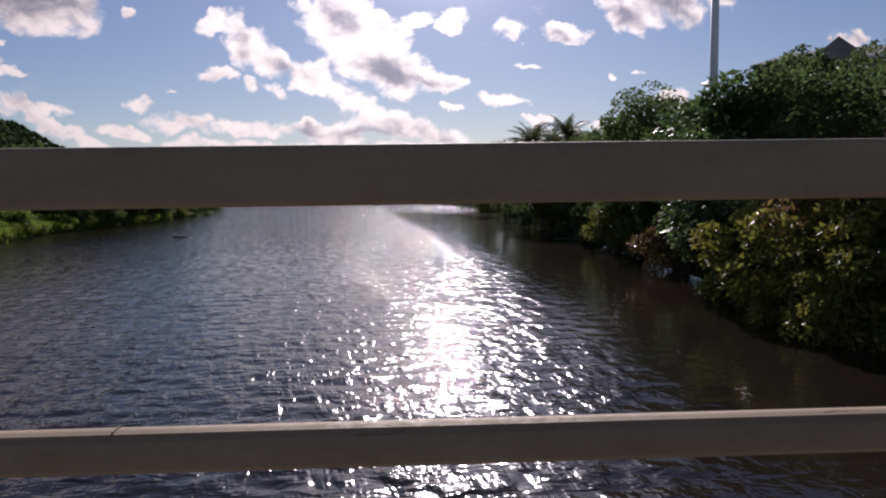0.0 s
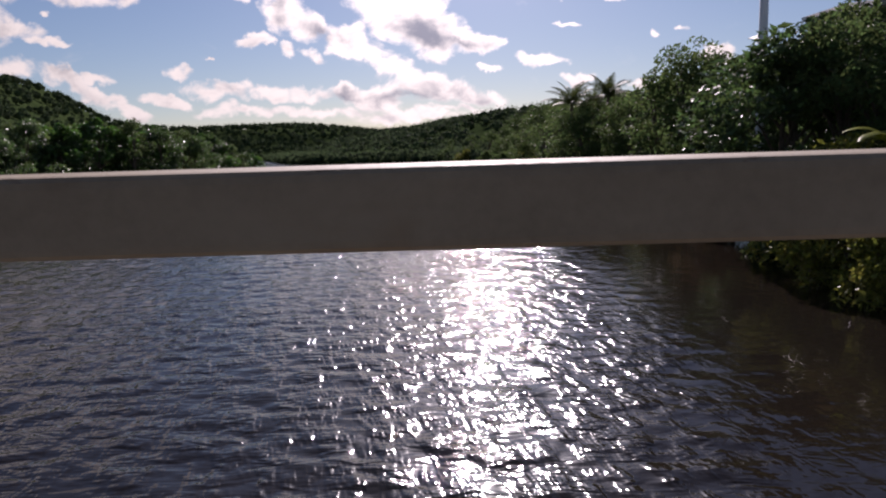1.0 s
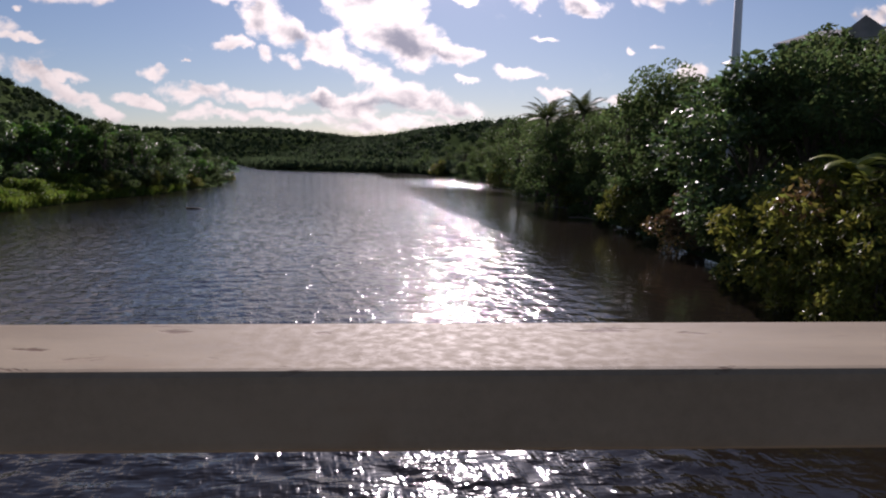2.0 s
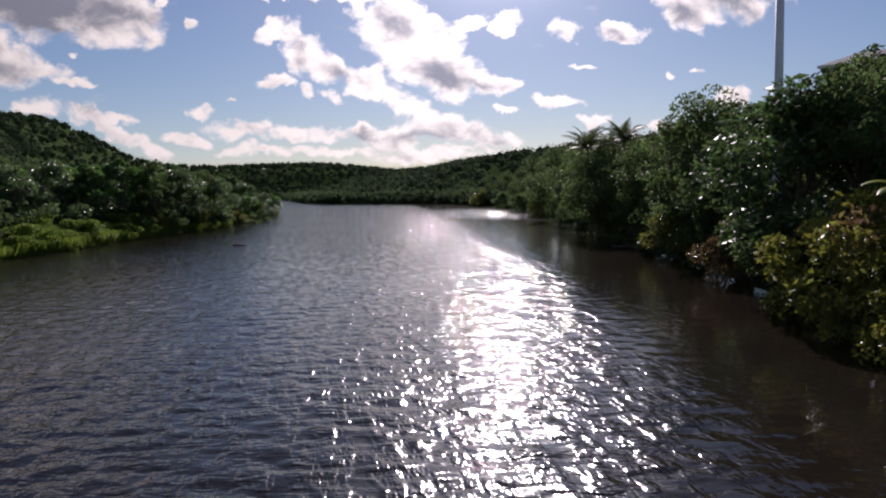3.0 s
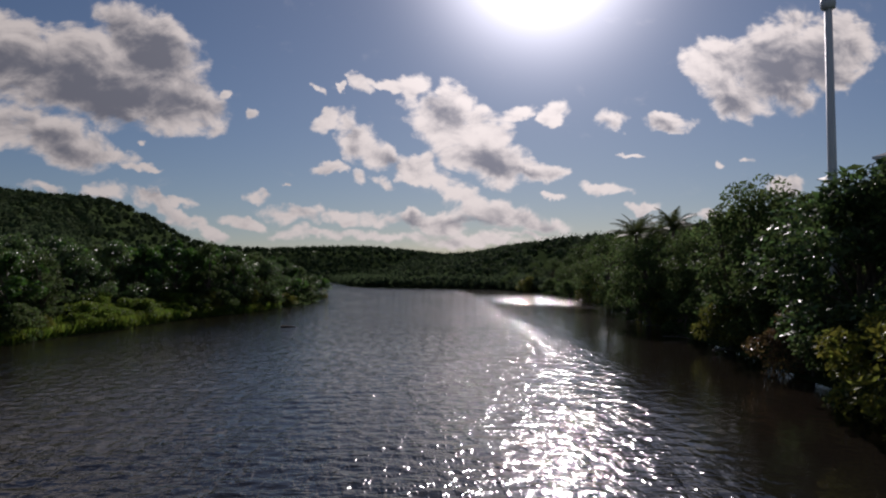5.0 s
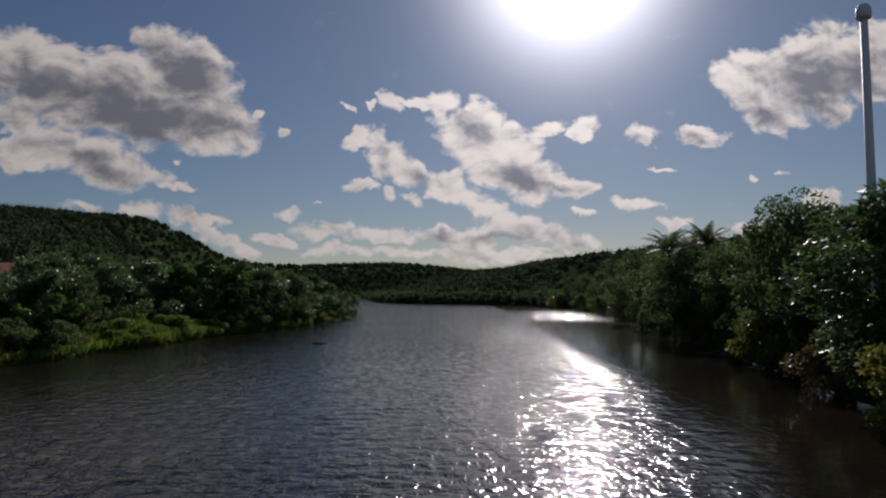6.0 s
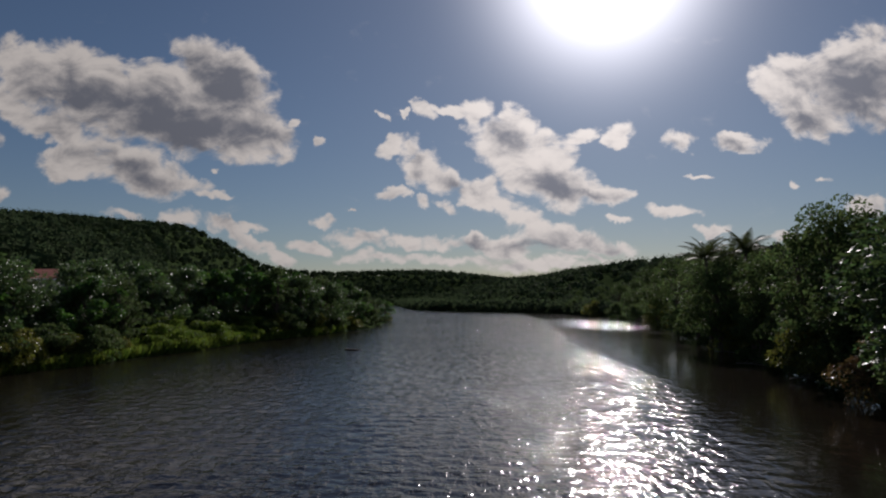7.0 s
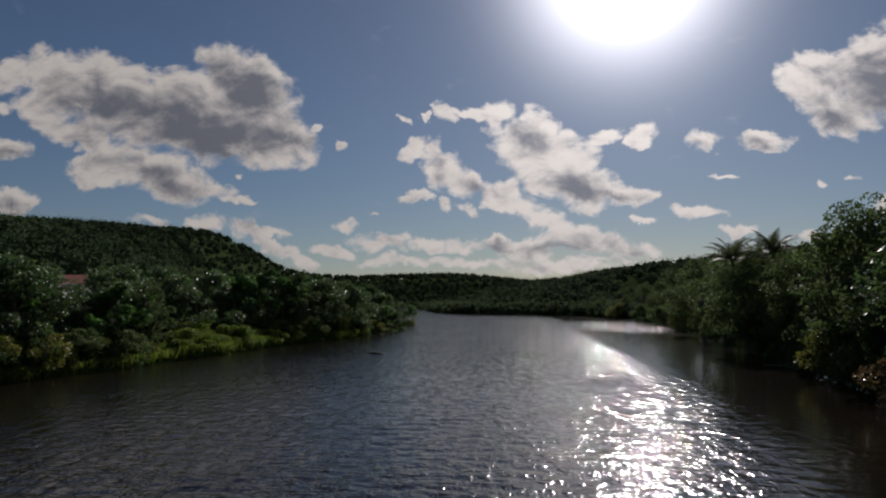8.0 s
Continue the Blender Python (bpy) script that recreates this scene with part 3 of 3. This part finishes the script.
def plant_tree(kind, name, x, y, height, turn, label, group, wide=1.0, category="tree", sink=0.2):
    s = height / kind.height
    ob = new(name)
    ob.matrix_world = pose(x, y, height_at(x, y) - sink, 0, 0, turn) @ Matrix.Diagonal((s * wide, s * wide, s, 1))
    part("trunk", kind.trunk, BARK, ob)
    part("crown", kind.crown, None, ob)
    return tagged(ob, label, category, group)


def palm(seed, height):
    rng = np.random.default_rng(seed)
    tv, tf = [], []
    top = Vector((rng.normal() * 0.5, rng.normal() * 0.5, height * 0.8))
    pts = [Vector((0, 0, -0.4)).lerp(top, k) + Vector((0.3 * math.sin(k * 3), 0, 0)) for k in np.linspace(0, 1, 9)]
    tube(tv, tf, pts, [0.20 - 0.07 * k for k in np.linspace(0, 1, 9)], 9)
    v, f = [], []
    head = pts[-1]
    for i in range(22):
        t = i * 2.399 + rng.random() * 0.3
        up = 1.5 - 1.2 * (i / 22) + rng.normal() * 0.1
        length = height * (0.26 + 0.06 * rng.random())
        out = Vector((math.cos(t), math.sin(t), 0))
        p, slope = head.copy(), up
        for k in range(14):
            step = length / 14
            slope -= 0.045 + 0.006 * k
            a = out * math.cos(slope) + Vector((0, 0, math.sin(slope)))
            q = p + a * step
            side = a.cross(Vector((0, 0, 1))).normalized()
            w_leaf = length * 0.21 * math.sin(math.pi * min(0.98, 0.12 + k / 15)) ** 0.8
            for sgn in (-1, 1):
                for h in (0.0, 0.5):
                    b = len(v)
                    root = p.lerp(q, h)
                    tip = root + side * sgn * w_leaf + a * w_leaf * 0.6 - Vector((0, 0, w_leaf * 0.45))
                    v += [tuple(root), tuple(root + a * step * 0.42), tuple(tip)]
                    f.append((b, b + 1, b + 2))
            p = q
    return Crown(mesh_of("trunk", tv, tf, BARK, True), mesh_of("fronds", v, f, PALM_LEAVES), height)


TREES = [broad_tree(3, 14, 11, 5800, 0.43, TREE_LEAVES), broad_tree(5, 13, 9, 7500, 0.40, OLIVE_LEAVES, 0.2, flat=0.24),
         broad_tree(8, 15, 9.5, 5800, 0.46, TREE_LEAVES, 0.15, 32), broad_tree(11, 12, 11, 7500, 0.40, GLOSSY_LEAVES, 0.2, flat=0.08)]
SHRUBS = [broad_tree(21, 4, 5.5, 5200, 0.24, SHRUB_LEAVES, 0.05, 22), broad_tree(22, 4, 5, 4500, 0.22, RUSSET_LEAVES, 0.05, 20),
          broad_tree(23, 4, 5, 4500, 0.25, TREE_LEAVES, 0.05, 20)]
PALM = palm(31, 10)
LOW_BUSH = broad_tree(27, 3, 5, 3600, 0.22, GRASS, 0.03, 18)

rng = np.random.default_rng(7)


def polar(az, r):
    return r * math.sin(radians(az)), r * math.cos(radians(az))


# right bank: heading, distance, height
for i, (az, r, h) in enumerate([(41.5, 44, 12.4), (38.8, 46, 13.6), (44.5, 43, 11.6), (47.5, 40, 11), (37.4, 46, 12.6), (33.6, 58, 12.8),
                                (31.3, 63, 14.0), (29.4, 66, 12.6), (34.5, 72, 13.2), (39.8, 52, 14.0), (27.2, 80, 11.0), (24.2, 93, 11.8),
                                (21.8, 108, 12.0), (26.2, 98, 12.6), (20.2, 130, 13.5), (18.8, 155, 12.5), (22.5, 140, 15), (17.4, 185, 11),
                                (16.0, 215, 10.5), (14.5, 240, 10.0), (18.5, 205, 14.5), (12.8, 270, 9.0), (50.5, 36, 11), (43.0, 57, 15.3), (46.2, 58, 15.0), (41.0, 62, 15.9), (23.2, 90, 10.6), (25.6, 87, 10.8)]):
    x, y = polar(az, r)
    kind = 3 if 35.5 < az < 42.5 and i % 3 else (0, 2)[i % 2]
    plant_tree(TREES[kind], "riverside_tree", x, y, (h - height_at(x, y) * 0.75) * (0.9 if kind == 3 else 1.0), 67 * i, "dark leafy tree on the shaded river bank" if kind != 3 else "glossy-leaved tree on the shaded river bank",
               "trees along the shaded bank", 1.0 + 0.12 * ((i * 7) % 3))
for az, r, h, t in ((22.6, 97, 11.7, 10), (25.2, 94, 12.2, 130), (24.0, 106, 11.8, 250)):
    x, y = polar(az, r)
    plant_tree(PALM, "palm_tree", x, y, (h - height_at(x, y)) * 1.22, t, "feathery palm rising above the bank's trees", "palms on the shaded bank")
# shrubs that hang over the water
for i, (az, r, h) in enumerate([(42.2, 34.5, 5.8), (45.5, 33, 5.8), (48.0, 31, 5.5), (36.8, 40, 4.6), (42.5, 30.5, 4.2), (34.5, 47, 4.2), (46.5, 28, 4.0),
                                (32.2, 55, 4.5), (30.0, 62, 4.6), (28.0, 70, 4.8), (26.0, 78, 4.5), (24.0, 90, 4.6), (22.3, 104, 5), (20.6, 122, 5),
                                (18.8, 145, 5), (17.2, 170, 5), (15.8, 198, 5), (14.0, 228, 5), (12.4, 258, 5), (51, 29, 5)]):
    x, y = polar(az, r + 1.2)
    kind = (0, 1, 0, 2)[i % 4] if i < 7 else (2, 2, 0)[i % 3]
    plant_tree(SHRUBS[kind], "shrub", x, y, h, 41 * i, ("yellow-green shrub leaning over the water", "russet-leaved shrub leaning over the water",
               "dark green shrub at the water's edge")[kind], "shrubs along the shaded bank", 1.1, "shrub")

# left bank
for i in range(46):
    u = i / 45
    az = -36 + 33.2 * u
    shore = np.interp(az, [-36, -32.2, -25, -17.3, -12.8, -8.3, -3.8, -2.4], [66, 69, 77, 94, 111, 125, 152, 196])
    depth = (6, 17, 11)[i % 3] + 3 * rng.random()
    x, y = polar(az, shore + depth + (7 if -22.5 < az < -13 else 0))
    h = (7.6 + 2.6 * rng.random() + 0.03 * (shore - 70)) * np.interp(az, [-29, -28.5, -26, -25.6, -11, -6, -3.4, -2.8], [1, 0.66, 0.66, 1, 1, 0.8, 0.55, 0.45])
    plant_tree(TREES[(1, 3, 1, 2, 3)[i % 5]], "riverside_tree", x, y, h, 53 * i, "green tree on the grassy river bank", "trees along the grassy bank", 0.95 + 0.2 * rng.random())
for i in range(34):
    az = -35 + 32.4 * i / 33
    shore = np.interp(az, [-36, -32.2, -25, -17.3, -12.8, -8.3, -3.8, -2.4], [66, 69, 77, 94, 111, 125, 152, 196])
    x, y = polar(az, shore + 2.2 + 2.5 * rng.random())
    if -23 < az < -13.5:
        continue
    plant_tree(SHRUBS[(0, 2, 2)[i % 3]], "shrub", x, y, 2.2 + 1.6 * rng.random(), 77 * i, "green shrub on the grassy river bank", "shrubs along the grassy bank", 1.2, "shrub")


for i in range(15):
    az = -20.6 + 8.0 * i / 14
    shore = np.interp(az, [-25, -17.3, -12.8], [77, 94, 111])
    x, y = polar(az, shore + 3.0 + 5.5 * ((i * 5) % 4) / 3)
    plant_tree(LOW_BUSH, "shrub", x, y, 2.0 + 1.1 * ((i * 3) % 5) / 4, 61 * i, "bright green low bush in the bank's grass", "shrubs along the grassy bank", 1.35, "shrub")


def bank_grass():
    n = 42000
    g = np.random.default_rng(41)
    az = np.radians(np.where(g.random(n) < 0.55, -20.5 + 8 * g.random(n), -36 + 30 * g.random(n)))
    shore = np.interp(np.degrees(az), [-36, -32.2, -25, -17.3, -12.8, -8.3, -3.8, -2.4], [66, 69, 77, 94, 111, 125, 152, 196])
    reeds = (np.degrees(az) > -20.5) & (np.degrees(az) < -12.5)
    r = shore + 0.3 + np.where(reeds, 11, 6) * g.random(n) ** 1.3
    x, y = r * np.sin(az), r * np.cos(az)
    z, s = land_height(x, y)
    keep = s > 0.1
    x, y, z, reeds = x[keep], y[keep], z[keep], reeds[keep]
    n = len(x)
    t = g.random(n) * 2 * np.pi
    h, b = (0.5 + 1.0 * g.random(n)) * np.where(reeds, 1.1, 0.9), 0.05 + 0.06 * g.random(n)
    base = np.stack([x, y, z - 0.05], 1)
    side = np.stack([np.cos(t), np.sin(t), 0 * t], 1) * b[:, None]
    tip = base + np.stack([g.normal(size=n) * 0.25, g.normal(size=n) * 0.25, h], 1)
    v = np.stack([base - side, base + side, tip + side * 0.2, tip - side * 0.2], 1).reshape(-1, 3)
    ob = new("grass", mesh_of("grass", v, np.arange(4 * n).reshape(n, 4), GRASS))
    tagged(ob, "tall bright green grass along the river bank", "grass", kind="stuff")


bank_grass()


def far_woods():
    """Crowns of the woods that cover the hills."""
    g = np.random.default_rng(51)
    n = 36000
    az = np.radians(-50 + 105 * g.random(n))
    r = 95 + 850 * g.random(n) ** 0.85
    x, y = r * np.sin(az), r * np.cos(az)
    z, s = land_height(x, y)
    deg = np.degrees(az)
    keep = (s > 3) & ((s > 22) | (r > 250)) & ~((deg > 36) & (r < 130)) & ~((deg > -29.5) & (deg < -25) & (r < 170))
    x, y, z, r, s = x[keep][:12500], y[keep][:12500], z[keep][:12500], r[keep][:12500], s[keep][:12500]
    # a closed fringe along the far shore
    fa, fr = np.radians(-10 + 26 * g.random(30000)), 225 + 330 * g.random(30000)
    fx, fy = fr * np.sin(fa), fr * np.cos(fa)
    fz, fs = land_height(fx, fy)
    ok = (fs > 0.5) & (fs < 8)
    x, y, z = np.append(x, fx[ok][:900]), np.append(y, fy[ok][:900]), np.append(z, fz[ok][:900])
    r, s = np.append(r, fr[ok][:900]), np.append(s, fs[ok][:900])
    n = len(x)
    tall = np.where(r > 150, 4.4, 3.6) * (0.75 + 0.55 * g.random(n)) * np.clip(0.7 + s / 200, 0.7, 1.25)
    bm = bmesh.new()
    bmesh.ops.create_icosphere(bm, subdivisions=1, radius=1.0)
    ico = np.array([v.co[:] for v in bm.verts])
    tri = np.array([[v.index for v in f.verts] for f in bm.faces])
    bm.free()
    core = ico[None] * (tall * 0.40)[:, None, None] * (0.8 + 0.4 * g.random((n, len(ico), 1))) * np.array([1.0, 1.0, 1.0])
    core += np.stack([x, y, z + tall * 0.55], 1)[:, None]
    m = 30
    centre = np.stack([x, y, z + tall * 0.6], 1)
    lv, lf = leaves(g, np.repeat(centre, 1, 0), tall * 0.8, n * m, 0.85, 0.1)
    verts = np.concatenate([core.reshape(-1, 3), lv])
    faces = (tri[None] + (np.arange(n) * len(ico))[:, None, None]).reshape(-1, 3).tolist() + (lf + n * len(ico)).tolist()
    ob = new("far_woods", mesh_of("far_woods", verts, faces, FAR_LEAVES))
    tagged(ob, "dense dark green woods covering the hills", "woods", kind="stuff")


far_woods()


# ---------------------------------------------------------------- mast and houses
def lamp_mast():
    x, y = polar(36.2, 51)
    z = height_at(x, y)
    top = 6.5 + 51 * math.tan(radians(19.0))
    ob = new("light_mast")
    ob.location = (x, y, z)
    tagged(ob, "tall pale grey tapered steel mast with a rounded cap", "mast")
    v, f = [], []
    tube(v, f, [Vector((0, 0, -0.3)), Vector((0, 0, (top - z) * 0.5)), Vector((0, 0, top - z - 0.8))], [0.31, 0.27, 0.23], 20)
    part("pole", mesh_of("pole", v, f, GALVANISED, True), None, ob)
    v, f = [], []
    h = top - z
    tube(v, f, [Vector((0, 0, h + q)) for q in (-0.85, -0.8, -0.5, -0.1, 0.12, 0.2)], [0.25, 0.42, 0.46, 0.42, 0.26, 0.05], 20)
    part("cap", mesh_of("cap", v, f, GALVANISED, True), None, ob, "rounded grey cap")
    v, f = [], []
    tube(v, f, [Vector((0, 0, h * 0.5 + q)) for q in (0, 0.03, 0.17, 0.2)], [0.28, 0.30, 0.30, 0.28], 20)
    part("collar", mesh_of("collar", v, f, GALVANISED, True), None, ob)


def house(name, x, y, z, turn, wide, deep, high, pitch, roof_mat, label, gable=True, windows=3):
    ob = new(name)
    ob.matrix_world = pose(x, y, z, 0, 0, turn)
    tagged(ob, label, "house")
    bm = bmesh.new()
    box(bm, -wide / 2, wide / 2, -deep / 2, deep / 2, -2.5, high)
    part("wall", bm, PLASTER, ob)
    o = 0.55
    a, b, r = wide / 2 + o, deep / 2 + o, pitch
    v = [(-a, -b, high - 0.1), (a, -b, high - 0.1), (a, b, high - 0.1), (-a, b, high - 0.1), (-a * 0.55, 0, high + r), (a * 0.55, 0, high + r)]
    bm = bmesh.new()
    vs = [bm.verts.new(p) for p in v]
    for fc in ((0, 1, 5, 4), (2, 3, 4, 5), (1, 2, 5), (3, 0, 4), (3, 2, 1, 0)):
        bm.faces.new([vs[q] for q in fc])
    part("roof", bm, roof_mat, ob)
    bm = bmesh.new()
    box(bm, -a, a, -b - 0.05, -b + 0.02, high - 0.34, high - 0.08, 0.01)
    part("fascia", bm, GALVANISED, ob, "white-painted eaves board")
    if gable:
        bm = bmesh.new()
        g = wide * 0.17
        pts = [(-g, -b - 0.3, high - 0.1), (g, -b - 0.3, high - 0.1), (0, -b - 0.3, high + r * 1.15), (-g, 0, high - 0.1), (g, 0, high - 0.1), (0, 0, high + r * 1.15)]
        vs = [bm.verts.new(p) for p in pts]
        for fc in ((0, 1, 2), (1, 4, 5, 2), (3, 0, 2, 5), (0, 3, 4, 1), (4, 3, 5)):
            bm.faces.new([vs[q] for q in fc])
        part("gable", bm, roof_mat, ob)
    for i in range(windows):
        cx = -wide / 2 + wide * (i + 0.5) / windows
        bm = bmesh.new()
        box(bm, cx - 0.6, cx + 0.6, -deep / 2 - 0.06, -deep / 2 + 0.02, high - 2.2, high - 0.8, 0.01)
        win = part("window", bm, PAINT, ob)
        bm = bmesh.new()
        box(bm, cx - 0.5, cx + 0.5, -deep / 2 - 0.07, -deep / 2 - 0.05, high - 2.1, high - 0.9)
        part("pane", bm, PANE, win)
    return ob


lamp_mast()
x, y = polar(44.3, 76)
z = height_at(x, y)
house("hillside_house", x, y, z, -44, 13, 9, 18.1 - 1.7 - z, 1.5, ROOF_GREY, "pale plastered house with a grey gabled roof behind trees")
x, y = polar(-27.2, 150)
z = height_at(x, y)
house("hillside_house", x, y, z, 25, 12, 8, max(3.2, 10.4 - z), 1.8, ROOF_RED, "white plastered house with a red roof among the trees", False)


# ---------------------------------------------------------------- small things on the banks
DRIFTWOOD = grained("bleached_driftwood", (0.10, 0.09, 0.075), (0.17, 0.155, 0.13), 1.5, 0.8, 0.01, (5, 5, 1))
BANANA = leaf_material("banana_leaves", (0.22, 0.25, 0.03), (0.30, 0.32, 0.05), 0.35, 0.5, 0.1, 0.4)


def driftwood(name, x, y, z, turn, length, thick, label, seed):
    g = np.random.default_rng(seed)
    v, f = [], []
    pts = [Vector((length * (k - 0.5), 0.12 * length * math.sin(k * 4 + seed) * 0.4, 0.05 * length * math.sin(k * 3 + 1))) for k in np.linspace(0, 1, 9)]
    tube(v, f, pts, [thick * (1 - 0.65 * k) for k in np.linspace(0, 1, 9)], 8)
    for q in range(0 if name == "floating_log" else 4):
        start = pts[2 + q]
        tip = start + Vector((0.25 * length, g.normal() * 0.18 * length, abs(g.normal()) * 0.16 * length))
        tube(v, f, [start, start.lerp(tip, 0.5) + Vector((0, 0, 0.04)), tip], [thick * 0.4, thick * 0.28, thick * 0.1], 6)
    ob = new(name, mesh_of(name, v, f, BARK if name == "floating_log" else DRIFTWOOD, True))
    ob.matrix_world = pose(x, y, z, 0, 0, turn)
    return tagged(ob, label, "driftwood")


driftwood("floating_log", -7.9, 88, -0.06, 8, 2.6, 0.2, "dark waterlogged log floating in the river", 3)
for i, (x, y, turn) in enumerate(((29.2, 53, 20), (30.6, 64, -25), (26.2, 41, 50), (34.5, 78, 10))):
    driftwood("fallen_branch", x, y, 0.12, turn, 3.2, 0.06, "bleached fallen branch at the shaded water's edge", 10 + i)


def banana_plant(x, y, top):
    z = height_at(x, y)
    ob = new("banana_plant")
    ob.location = (x, y, z)
    tagged(ob, "yellow-green banana plant with broad drooping leaves", "plant")
    v, f = [], []
    h = top - z - 1.2
    tube(v, f, [Vector((0, 0, -0.2)), Vector((0.05, 0, h * 0.5)), Vector((0, 0.05, h))], [0.16, 0.13, 0.08], 10)
    part("stem", mesh_of("stem", v, f, BANANA, True), None, ob)
    for q in range(8):
        t = q * 2.4
        out = Vector((math.cos(t), math.sin(t), 0))
        side = Vector((-math.sin(t), math.cos(t), 0))
        v, f = [], []
        p, slope = Vector((0, 0, h)), 1.25 - 0.07 * q
        for k in range(11):
            wide = 0.34 * math.sin(math.pi * min(0.97, 0.1 + k / 11)) ** 0.6
            v += [tuple(p + side * wide - Vector((0, 0, 0.3 * wide))), tuple(p), tuple(p - side * wide - Vector((0, 0, 0.3 * wide)))]
            slope -= 0.17
            p = p + (out * math.cos(slope) + Vector((0, 0, math.sin(slope)))) * 0.2
        for k in range(10):
            a = k * 3
            f += [(a, a + 1, a + 4, a + 3), (a + 1, a + 2, a + 5, a + 4)]
        part("leaf", mesh_of("leaf", v, f, BANANA, True), None, ob)


x, y = polar(44.4, 33.8)
banana_plant(x, y, 6.9)
x, y = polar(47.0, 34.5)
banana_plant(x, y, 6.4)
